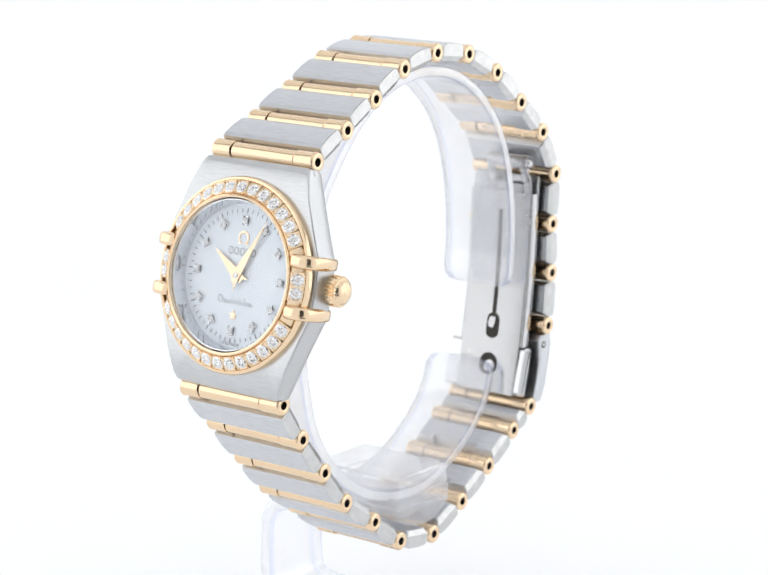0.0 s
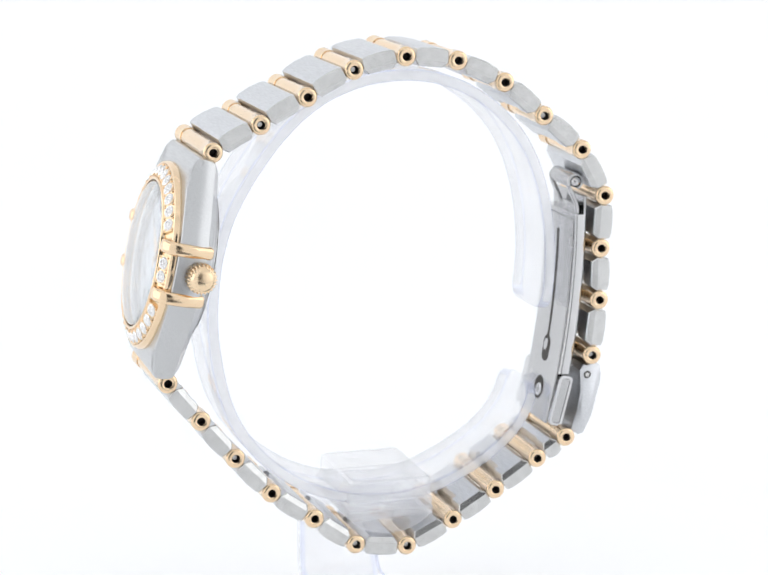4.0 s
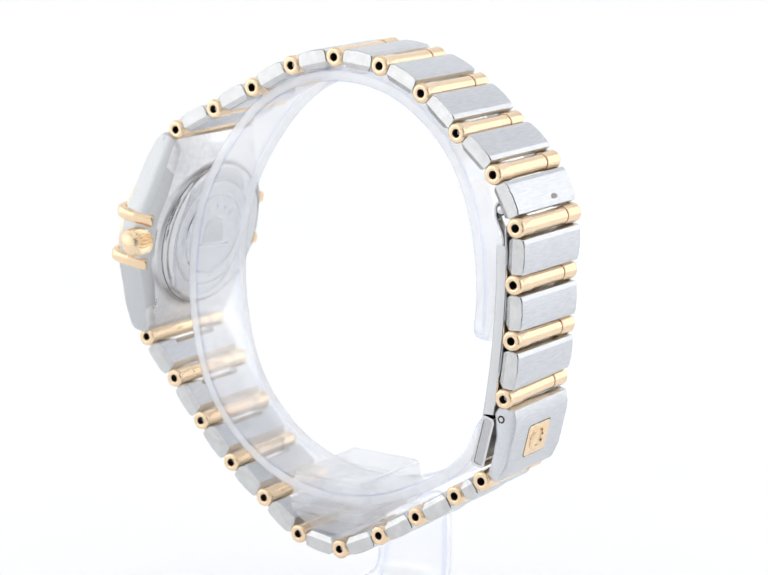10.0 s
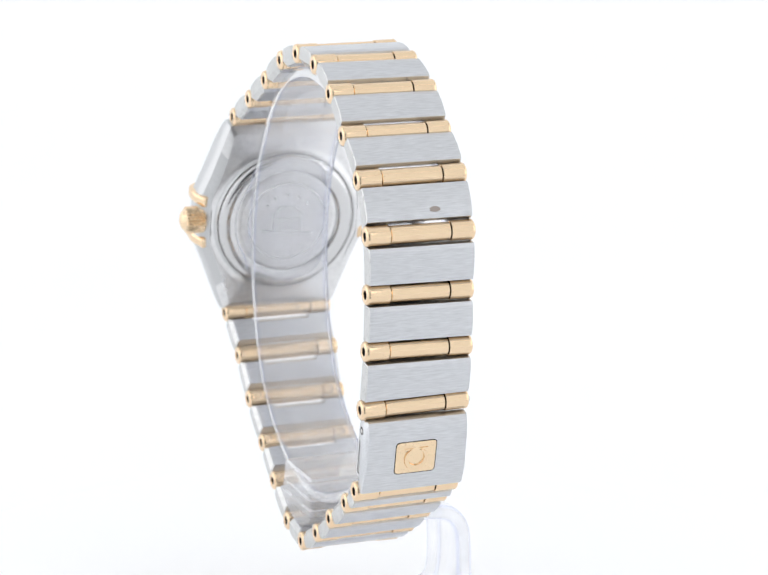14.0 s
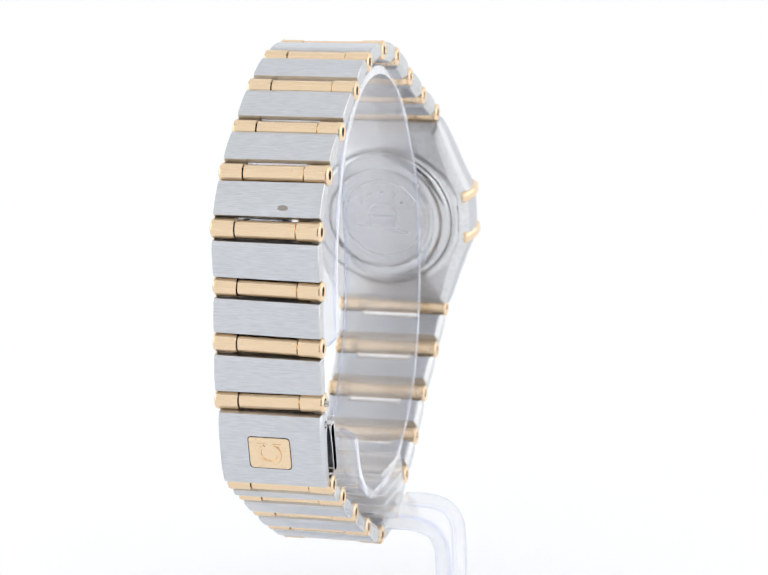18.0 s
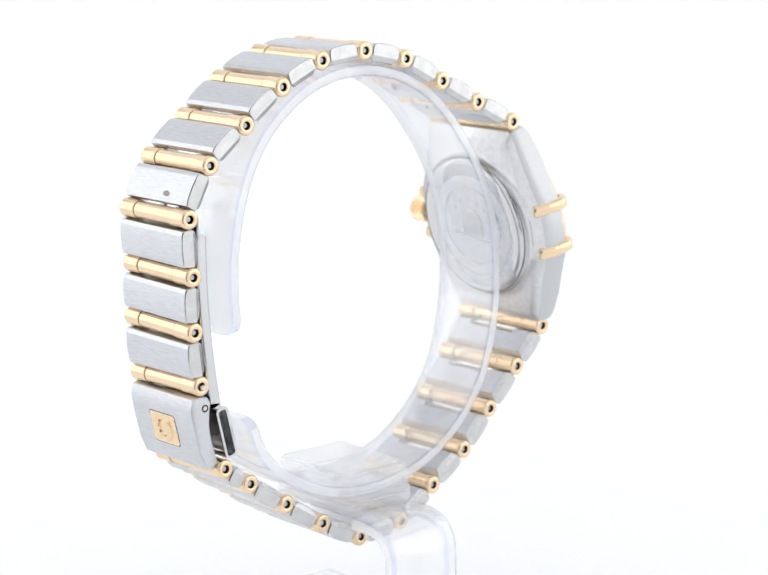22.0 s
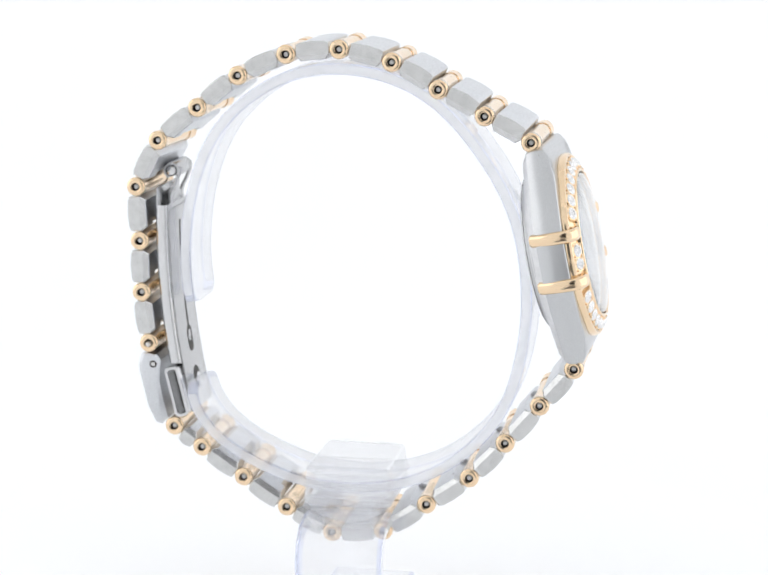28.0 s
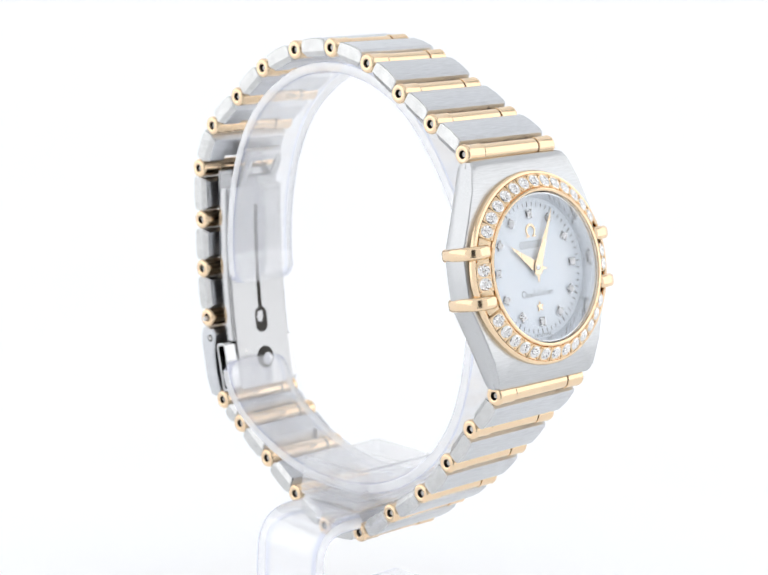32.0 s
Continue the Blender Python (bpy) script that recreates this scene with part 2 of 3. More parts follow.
# ---- clear stand ----


def strip(path, half, thick, bevel=0.35):
    """A band of plastic along a path of (y, z), thick towards the inside; its short end leans to one side."""
    rings = []
    for i, p in enumerate(path):
        t = (path[min(i + 1, len(path) - 1)] - path[max(i - 1, 0)]).normalized()
        n = Vector((t.y, -t.x))
        ring = []
        d = min((p - path[0]).length, (p - path[-1]).length)
        k = max(0.0, 1 - d / 2.0)
        wide = half - 2.0 * (1 - math.sqrt(1 - k * k))
        lean = max(0.0, (-3.0 - p.x) / 17.5) * 1.8 if i > 0.75 * len(path) else 0.0
        for x, h in rounded(-wide, wide, 0, thick, bevel, 3):
            q = p + n * h
            ring.append((0.55 + lean + x, q.x, q.y))
        rings.append(ring)
    return loft(rings)


# outer face of the ring about (-1, -1): angle and radius, from its free end over the top and the front to the foot and up to the short end
RING = ((190.5, 20.7), (187, 20.75), (181, 20.85), (174, 21.1), (162, 21.9), (147, 23.4), (135, 24.6), (127, 25.15), (118, 25.8), (109, 26.2), (100, 26.3), (90, 26.1), (80, 25.7), (70, 25.05), (60, 24.2), (47, 23.0),
        (34, 22.3), (24, 22.15), (11, 21.9), (0, 21.8), (352, 22.15), (341, 22.75), (329, 23.9), (319, 24.9), (307, 25.6), (296, 26.0), (287, 26.2), (276, 26.35), (265, 26.35), (256, 26.3), (244, 26.2), (232, 26.2), (224, 25.7), (218, 24.9), (214, 24.0))
ring_path = smooth_path([Vector((-1 + r * math.cos(radians(d)), -1 + r * math.sin(radians(d)))) for d, r in RING], 9)
for _ in range(70):
    ring_path = [ring_path[0]] + [(a + b * 2 + c) / 4 for a, b, c in zip(ring_path, ring_path[1:], ring_path[2:])] + [ring_path[-1]]


def edge_tinted(ob, pick, corner):
    """Give the faces that pick(centre, normal) chooses the whitish piped-light edge, and those that corner() chooses
    the darker tint for refraction lines.
    """
    ob.data.materials.append(EDGE_LIGHT)
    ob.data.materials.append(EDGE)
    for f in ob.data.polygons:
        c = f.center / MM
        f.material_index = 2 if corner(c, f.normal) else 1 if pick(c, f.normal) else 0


edge_tinted(part("ring", strip(ring_path, 5.0, 1.35, 0.3), CLEAR, stand), lambda c, n: abs(n.x) > 0.9, lambda c, n: 0.2 < abs(n.x) < 0.9)


def clamp():
    """One moulded block with shallow grooves round its sides."""
    levels = ((-28.5, 0.35), (-28.2, 0.0), (-27.4, 0.0), (-27.3, 0.2), (-27.15, 0.2), (-27.05, 0.05), (-26.2, 0.1), (-26.1, 0.3), (-25.95, 0.3), (-25.85, 0.15), (-23.85, 0.3), (-23.6, 0.55))
    return loft([[(x, y, z) for x, y in rounded(-6.2 + d, 7.1 - d, -6.3 + d, 4.3 - d, 0.5, 4)] for z, d in levels])


edge_tinted(part("clamp_block", clamp(), BLOCK, stand), lambda c, n: 0.12 < abs(n.z) < 0.985, lambda c, n: False)


def tongue():
    """The round foot of the clamp that rests on the bracelet."""
    prof = [(-5.8, -28.5), (3.9, -28.5), (3.4, -28.95), (2.4, -29.5), (0.8, -30.1), (-0.95, -30.25), (-2.7, -30.1), (-4.3, -29.5), (-5.3, -28.95)]
    return loft([[(x, y, z) for y, z in prof] for x in (-6.0, 7.0)])


part("clamp_foot", tongue(), BLOCK, stand)


def leg():
    path = smooth_path([Vector(p) for p in ((7.3, -29.6), (10.0, -29.6), (12.3, -30.2), (13.6, -31.8), (13.95, -34.0), (13.95, -39.0), (13.3, -41.2), (11.0, -42.2), (4.0, -42.3), (-9.0, -42.3))], 6)
    rings = []
    for i, p in enumerate(path):
        t = (path[min(i + 1, len(path) - 1)] - path[max(i - 1, 0)]).normalized()
        n = Vector((t.y, -t.x))
        ring = []
        for y, h in rounded(-5.7, 4.8, -0.95, 0.95, 0.6, 3):
            q = p + n * h
            ring.append((q.x, y, q.y))
        rings.append(ring)
    return loft(rings)


edge_tinted(part("leg", leg(), CLEAR, stand), lambda c, n: abs(n.y) > 0.96, lambda c, n: 0.2 < abs(n.y) < 0.96)

# ---- bracelet: bars and plates along the loop (y forward, z up) ----
# y, z, length and x of each bar, and by how much its +x end lies further along y and z
RODS = [(20.55, 16.51, 14.55, 0.61, 0.05, 0.11), (15.00, 19.36, 13.74, 0.51, 0.14, 0.05), (9.48, 22.28, 13.02, 0.46, 0.17, 0.04), (3.91, 25.24, 12.54, 0.40, 0.15, 0.12),
        (-2.31, 26.59, 12.49, 0.28, 0.06, 0.08), (-8.64, 25.91, 12.42, 0.18, -0.04, -0.04), (-14.41, 23.27, 12.61, 0.06, -0.13, -0.01), (-19.37, 19.27, 12.59, -0.28, -0.32, 0.04),
        (-24.27, 15.15, 12.51, -0.44, -0.44, 0.13), (-27.21, 9.48, 12.47, -0.63, -0.25, 0.00), (-26.90, 2.99, 12.36, -0.60, -0.12, -0.20), (-26.79, -3.31, 12.45, -0.73, -0.09, -0.25),
        (-25.98, -9.81, 12.56, -0.88, -0.07, 0.19), (-22.91, -19.96, 12.30, -0.70, 0.10, 0.03), (-19.34, -22.38, 12.32, -0.57, 0.00, 0.01), (-14.07, -25.84, 12.41, -0.51, -0.08, 0.03),
        (-8.70, -29.23, 12.31, -0.35, 0.02, -0.07), (-2.98, -32.01, 12.48, -0.16, 0.01, -0.06), (3.34, -31.35, 12.41, 0.11, 0.08, -0.05), (8.54, -27.71, 12.50, 0.15, 0.22, -0.07),
        (13.71, -24.14, 12.40, 0.34, 0.22, 0.01), (18.03, -19.51, 12.86, 0.30, 0.09, -0.08), (22.10, -14.65, 13.52, 0.61, 0.11, 0.06), (26.05, -9.86, 14.43, 0.62, 0.17, -0.08)]
ROD_R = 1.12


@functools.cache
def tube_mesh(length):
    """The tube between the two caps of a bar."""
    h, r = length / 2 - 2.72 - 0.09, ROD_R
    ob = part("tube", spin([(0, -h), (0.84 * r, -h), (0.90 * r, -h + 0.07), (0.90 * r, h - 0.07), (0.84 * r, h), (0, h)], 28, "x"), GOLD)
    me = ob.data
    bpy.data.objects.remove(ob)
    return me


# Dark lining in a cap's bore, in place of its shade.
def bore_mesh():
    r = ROD_R
    return spin([(0, 1.4), (0.425 * r, 1.4), (0.425 * r, 2.58), (0.40 * r, 2.58), (0.40 * r, 1.62), (0, 1.62)], 16, "x")


def cap_mesh():
    r = ROD_R
    return spin([(0, 0), (0.95 * r, 0), (r, 0.07), (r, 2.15), (1.03 * r, 2.3), (1.03 * r, 2.45), (0.96 * r, 2.62), (0.82 * r, 2.72),
                 (0.55 * r, 2.72), (0.44 * r, 2.66), (0.42 * r, 2.5), (0.42 * r, 1.45), (0, 1.45)], 28, "x")


def pin_mesh():
    r = ROD_R
    return spin([(0, 1.5), (0.27 * r, 1.5), (0.27 * r, 1.9), (0.22 * r, 1.98), (0.12, 1.98), (0.1, 1.86), (0, 1.86)], 16, "x")


flip = Matrix.Rotation(math.pi, 4, "Z")
cap0 = pin0 = None
for y, z, length, dx, ty, tz in RODS:
    bar = new("bar", tube_mesh(length))
    bar.parent = watch
    bar.matrix_basis = Matrix.Translation((dx * MM, y * MM, z * MM)) @ Matrix.Rotation(ty / length, 4, "Z") @ Matrix.Rotation(-tz / length, 4, "Y") @ Matrix.Rotation(radians(random.uniform(0, 360)), 4, "X")
    for sign in (1, -1):
        e = Matrix.Translation((sign * (length / 2 - 2.72) * MM, 0, 0)) @ (flip if sign < 0 else Matrix.Identity(4))
        if cap0 is None:
            cap0, pin0, bore0 = part("end_cap", cap_mesh(), GOLD, bar), part("pin", pin_mesh(), PIN, bar), part("bore", bore_mesh(), DARK, bar)
            cap0.matrix_basis = bore0.matrix_basis = e
            pin0.matrix_basis = e @ Matrix.Translation((0.4 * MM, 0, 0))
        else:
            again(cap0, e, bar)
            again(bore0, e, bar)
            if sign > 0 or random.random() < 0.4:
                again(pin0, e @ Matrix.Translation(((0.4 if sign > 0 else 0.1) * MM, 0, 0)), bar)


_y, _z, _length, _x = RODS[12][:4]
part("pin_head", move(spin([(0, -1.2), (0.34, -1.2), (0.34, 0.25), (0.26, 0.42), (0, 0.5)], 16, "x"), Matrix.Translation((_x + _length / 2, _y, _z))), PIN, watch)


def plate(bar0, bar1, notch=0.45):
    """A bracelet plate between two bars, domed outside, with a notch towards the second bar."""
    (y0, z0, w0, x0, ty0, tz0), (y1, z1, w1, x1, ty1, tz1) = bar0, bar1
    a, b = Vector((y0, z0)), Vector((y1, z1))
    lean0, lean1 = Vector((ty0 / w0, tz0 / w0)), Vector((ty1 / w1, tz1 / w1))
    s = (b - a).normalized()
    n = Vector((-s.y, s.x))             # outward, as the loop runs from the dial over the top to the back
    n = -n if n.dot((a + b) / 2 - Vector((0, -2))) < 0 else n
    length = (b - a).length
    e = ROD_R + 0.04
    lo, hi = e, length - e
    mid = (lo + hi) / 2

    def prof(back, inset):
        k, e = inset, hi - back
        return [(lo + k, -0.30), (lo + 0.50 + k, -1.0 + k), (e - 0.50 - k, -1.0 + k), (e - k, -0.30), (hi - k, 0.45), (hi - 0.07 - k, 0.98 - k),
                (hi - 0.55, 1.17 - k), (mid, 1.27 - k), (lo + 0.55, 1.17 - k), (lo + 0.07 + k, 0.98 - k), (lo + k, 0.45)]
    rings = []
    half0, half1 = w0 / 2 - 0.12, w1 / 2 - 0.12

    def ring(u, pts, off):
        out = []
        for t, h in pts:
            f = t / length
            x = (x0 + (x1 - x0) * f) + u * ((half0 + (half1 - half0) * f) - off - (bevel(h) if abs(u) == 1 else 0))
            q = a + s * t + n * h + (lean0 * (1 - f) + lean1 * f) * (x - x0)
            out.append((x, q.x, q.y))
        return out
    full, cut = prof(0, 0), prof(notch, 0)
    def bevel(h):
        return 0.05 * (h + 0.3) / 1.35 if h > -0.3 else 0.42 * (-0.3 - h) / 0.7
    rings = [ring(-1, prof(0, 0.10), 0), ring(-1, full, 0.08), ring(-0.555, full, 0), ring(-0.55, cut, 0), ring(0.55, cut, 0), ring(0.555, full, 0),
             ring(1, full, 0.08), ring(1, prof(0, 0.10), 0)]
    bm = loft(rings, closed_ends=False)
    for r in (rings[0], rings[-1]):
        vs = [min(bm.verts, key=lambda v: (v.co - Vector(p)).length) for p in r]
        bm.faces.new(vs[0:4])
        bm.faces.new([vs[0]] + vs[:2:-1])
    bm.normal_update()
    for f in bm.faces:
        f.material_index = 1 if abs(f.normal.x) > 0.6 and abs(f.calc_center_median().x) > 4.5 else 0
    return bm


for i in range(23):
    if i == 12:
        continue
    part("bracelet_plate", plate(RODS[i], RODS[i + 1], 0.6 if i != 13 else 0.15), STEEL, watch, smooth=14).data.materials.append(STEEL_END)

# ---- case, in its own frame: x across, u up along the dial, n out of the dial ----
CASE_AT = Vector((0.519, 23.275, 3.207))
CASE_TURN = Euler((radians(11.97), 0, 0)).to_matrix().to_4x4()
CASE_TURN = Matrix.Rotation(radians(-1.28), 4, "Z") @ CASE_TURN @ Matrix.Rotation(radians(0.19), 4, "Y")


def in_case(bm):
    return move(bm, Matrix.Translation(CASE_AT) @ CASE_TURN @ Matrix(((1, 0, 0, 0), (0, 0, 1, 0), (0, 1, 0, 0), (0, 0, 0, 1))))


def case_outline():
    quarter = [(0.0, 12.65), (3.5, 12.65), (6.75, 12.6), (7.1, 12.45), (7.4, 11.8), (8.3, 9.3), (9.4, 6.4), (10.45, 3.9), (10.7, 3.4), (10.85, 2.0), (10.9, 0.0)]
    right = quarter + [(x, -y) for x, y in quarter[-2::-1]]
    return [(x * 1.02 + math.copysign(min(1, abs(x)) * 0.3, x), y * 1.018) for x, y in right + [(-x, y) for x, y in right[-2:0:-1]]]


def case_mesh():
    out = case_outline()

    def front(y):
        return 2.5 - max(0.0, abs(y) - 10.3) ** 1.6 * 0.24

    def ring(inset, n_of):
        pts = []
        for x, y in out:
            r = math.hypot(x, y)
            s = 1 - inset / r
            pts.append((x * s, y * s, n_of(x * s, y * s)))
        return pts

    def circle(rad, h):
        return [(rad * x / math.hypot(x, y), rad * y / math.hypot(x, y), h) for x, y in out]

    def end(y):
        return max(0.0, abs(y) - 6.0) / 6.6

    def shoulder(rad, h):
        pts = []
        for x, y in out:
            r = math.hypot(x, y)
            q = max(9.32, min(rad, r - 1.62)) / r
            pts.append((x * q, y * q, h))
        return pts
    rings = [circle(8.0, -2.3), circle(9.02, -2.3), circle(9.16, -2.24), circle(9.26, -2.05), shoulder(9.5, -1.86), shoulder(9.8, -1.7), shoulder(10.3, -1.55), ring(1.58, lambda x, y: -1.62 + 0.56 * end(y)), ring(1.5, lambda x, y: -1.6 + 0.55 * end(y)), ring(0.38, lambda x, y: -0.75 + 0.2 * end(y)), ring(0.12, lambda x, y: -0.1),
             ring(0.02, lambda x, y: 0.5), ring(0.0, lambda x, y: 0.9), ring(0.04, lambda x, y: front(y) - 0.8), ring(0.06, lambda x, y: front(y) - 0.1), ring(0.17, lambda x, y: front(y)),
             ring(0.9, lambda x, y: front(y) + 0.02), circle(10.25, 2.5), circle(8.6, 2.45), circle(8.42, 2.15), circle(8.42, 1.9)]
    return loft(rings, closed_ends=True)


case = part("case", in_case(case_mesh()), STEEL_CASE, watch, smooth=30)
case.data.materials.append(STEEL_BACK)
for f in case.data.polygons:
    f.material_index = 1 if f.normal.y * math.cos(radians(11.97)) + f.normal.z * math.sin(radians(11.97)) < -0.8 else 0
caseback = part("caseback", in_case(spin([(6.72, -2.3), (6.74, -2.58), (6.9, -2.66), (7.5, -2.74), (8.15, -2.7), (8.6, -2.56), (8.85, -2.35), (8.93, -2.1), (8.93, -1.85), (6.72, -1.85)], 96, closed=True)), POLISH, case, "polished caseback with an engraved medallion")
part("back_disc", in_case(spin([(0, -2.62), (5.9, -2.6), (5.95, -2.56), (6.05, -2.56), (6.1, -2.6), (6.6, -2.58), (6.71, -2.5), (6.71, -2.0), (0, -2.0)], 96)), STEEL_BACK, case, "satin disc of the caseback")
# Thin dark ring drawn for the shaded gap round the caseback.
part("back_gap_shade", in_case(spin([(8.94, -2.2), (8.94, -2.29), (9.05, -2.33), (9.1, -2.26)], 96)), DARK, case)


def medallion():
    """A low round relief: a domed hut on a ground line under small stars."""
    ground = loft([[(-3.4, -1.2, z), (3.4, -1.9, z), (3.4, -1.65, z), (-3.4, -0.95, z)] for z in (-2.6, -2.68)])
    hut = loft([[(-1.9, -1.0, z), (1.9, -1.3, z), (1.9, 0.4, z), (-1.9, 0.4, z)] for z in (-2.6, -2.70)])
    dome = loft([[(1.9 * math.cos(math.pi * k / 12), 0.5 + 1.7 * math.sin(math.pi * k / 12), z) for k in range(13)] for z in (-2.6, -2.75)])
    stars = [move(spin([(0, -2.72), (0.22, -2.68), (0.24, -2.6)], 6), Matrix.Translation((3.2 * math.cos(radians(a)), 0.6 + 3.0 * math.sin(radians(a)), 0))) for a in (35, 60, 90, 120, 145)]
    walls = [loft([[(x - 0.12, 0.4, z), (x + 0.12, 0.4, z), (x + 0.12, -1.15, z), (x - 0.12, -1.15, z)] for z in (-2.68, -2.78)]) for x in (-1.6, -0.8, 0.0, 0.8, 1.6)]
    bands = [spin([(q, -2.6), (q + 0.04, -2.78 - d), (q + 0.14, -2.78 - d), (q + 0.18, -2.6)], 24, a0=8, a1=172, closed=True) for q, d in ((0.6, 0.02), (1.15, 0.0))]
    bands = [move(b, Matrix.Translation((0, 0.5, 0))) for b in bands]
    ground = joined(ground, *walls, *bands)
    return in_case(joined(ground, hut, dome, spin([(5.0, -2.6), (5.05, -2.67), (5.2, -2.67), (5.25, -2.6)], 64), *stars))


part("medallion", medallion(), POLISH, case)

# bezel with its stones
bezel = part("bezel", in_case(spin([(10.92, 2.2), (11.0, 2.65), (10.94, 3.0), (10.82, 3.22), (10.58, 3.3), (10.45, 3.22), (10.42, 2.6), (8.95, 3.0), (8.95, 3.98), (8.9, 4.14), (8.75, 4.22), (8.55, 4.16), (8.45, 3.7), (8.45, 2.0)], 144, closed=True)), GOLD, watch,
             "gold bezel set with round diamonds")


def stone(r):
    """A round brilliant, pavilion down, its top shaped as a star relief in place of inner reflections."""
    rings = []
    for rad, h, rise in ((0.05, 0.14, 0.0), (0.30, 0.16, 0.10), (0.56, 0.30, -0.12), (0.80, 0.16, 0.06), (1.0, 0.04, 0.0), (1.0, -0.02, 0.0), (0.06, -0.8, 0.0)):
        rings.append([(r * rad * math.cos(math.pi * k / 8), r * rad * math.sin(math.pi * k / 8), r * (h + (rise if k % 2 else 0.0))) for k in range(16)])
    bm = loft(rings)
    bmesh.ops.triangulate(bm, faces=bm.faces[:])
    return bm


def in_case_matrix(x, u, n, tilt_dir=0.0, tilt=0.0):
    m = Matrix.Translation(CASE_AT * MM) @ CASE_TURN @ Matrix.Rotation(radians(-90), 4, "X")
    return m @ Matrix.Translation((x * MM, -u * MM, n * MM)) @ Matrix.Rotation(tilt_dir, 4, "Z") @ Matrix.Rotation(tilt, 4, "Y")


def setting():
    """A gold cell with a round seat and four beads; the stone sits in it."""
    n, w, r = 32, 0.83, 0.72
    sq, ci, lo = [], [], []
    for k in range(n):
        a = 2 * math.pi * k / n
        c, d = math.cos(a), math.sin(a)
        f = w / max(abs(c), abs(d))
        sq.append((c * f, d * f, 0.0))
        ci.append((c * r, d * r, 0.0))
        lo.append((c * 0.5, d * 0.5, -0.35))
    beads = []
    for sx in (-1, 1):
        for sy in (-1, 1):
            b = bmesh.new()
            bmesh.ops.create_icosphere(b, subdivisions=1, radius=0.15)
            beads.append(move(b, Matrix.Translation((sx * 0.66, sy * 0.66, 0.03))))
    return joined(loft([[(x, y, z - 0.5) for x, y, z in sq], sq, ci, lo], closed_ends=False), *beads)


angles = [30.3 + 9.95 * k for k in range(13)] + [210.3 + 9.95 * k for k in range(13)] + [-4.53, 4.53, 175.47, 184.53]
gem0 = None
for a in angles:
    rad = 9.75
    x, u = rad * math.cos(radians(a)), rad * math.sin(radians(a))
    m = in_case_matrix(x, u, 3.68, radians(-a), radians(27))
    if gem0 is None:
        gem0 = part("diamond", stone(0.72), GEM, bezel, smooth=5)
        cell0 = part("stone_setting", setting(), GOLD_SATIN, bezel)
        gem0.matrix_basis = cell0.matrix_basis = m
    else:
        again(gem0, m @ Matrix.Rotation(random.uniform(0, 6.28), 4, "Z"), bezel)
        again(cell0, m, bezel)


end0 = None
for a in (25.0, -25.0, 13.2, -13.2, 155.0, -155.0, 166.8, -166.8):
    m = in_case_matrix(9.47 * math.cos(radians(a)), 9.47 * math.sin(radians(a)), 3.35, radians(-a), radians(27))
    if end0 is None:
        end0 = part("bezel_end", box(-0.76, 0.76, -0.82, 0.82, -0.6, 0.12, 0.08, 2), GOLD_SATIN, bezel)
        end0.matrix_basis = m
    else:
        again(end0, m, bezel)


# claws that grip the bezel over the case
def claw(sign_x, sign_u):
    path = smooth_path([Vector(p) for p in ((8.65, 3.75), (9.6, 3.95), (10.65, 3.65), (11.25, 2.75), (11.25, 1.0), (10.85, -0.4), (10.45, -1.4))], 5)
    rings = []
    for i, p in enumerate(path):
        t = (path[min(i + 1, len(path) - 1)] - path[max(i - 1, 0)]).normalized()
        nn = Vector((-t.y, t.x))
        s = 0.8 if i in (0, len(path) - 1) else 1
        ring = [(sign_x * (p.x + nn.x * h * s), sign_u * 2.77 + w * s, p.y + nn.y * h * s) for w, h in rounded(-0.76, 0.76, -0.65, 0.36, 0.45, 4)]
        rings.append(ring)
    return in_case(loft(rings))


for sx in (-1, 1):
    for su in (-1, 1):
        part("claw", claw(sx, su), GOLD, case)


def crown():
    rings = []
    for x, r, fl in ((-10.3, 0.9, 0), (-10.35, 1.0, 0), (-10.4, 1.5, 0), (-10.55, 1.72, 0.26), (-12.65, 1.72, 0.26), (-12.82, 1.55, 0.12), (-12.88, 1.34, 0), (-13.12, 1.2, 0), (-13.3, 0.95, 0), (-13.4, 0.7, 0), (-13.48, 0.3, 0)):
        ring = []
        for k in range(192):
            a = 2 * math.pi * k / 192
            rr = r - fl * (1 + math.cos(a * 24)) / 2
            ring.append((x, 0.1 + rr * math.cos(a), -0.35 + rr * math.sin(a)))
        rings.append(ring)
    return in_case(loft(rings))


part("crown", crown(), GOLD_SATIN, watch, "fluted gold winding crown")

# dial and its pointers
DIAL = 2.08
dial = part("dial", in_case(spin([(0, DIAL - 0.1), (8.36, DIAL - 0.1), (8.36, DIAL), (0, DIAL)], 72)), PEARL, watch, "pale blue mother-of-pearl dial")
part("flange", in_case(spin([(8.39, DIAL - 0.1), (7.95, DIAL), (8.26, 3.75), (8.39, 3.75)], 96)), FLANGE, watch)
crystal = part("crystal", in_case(spin([(0, 4.0), (5.0, 3.9), (8.37, 3.66), (8.37, 4.1), (8.26, 4.25), (8.0, 4.34), (6.6, 4.48), (4.5, 4.6), (2.2, 4.67), (0, 4.69)], 72)), GLASS, watch, "clear domed watch glass")
crystal.visible_shadow = False


def on_dial(poly, h0, h1):
    """A flat shape on the dial: (right, up) as one reads the dial."""
    return in_case(prism([(-x, y) for x, y in poly], h0, h1))


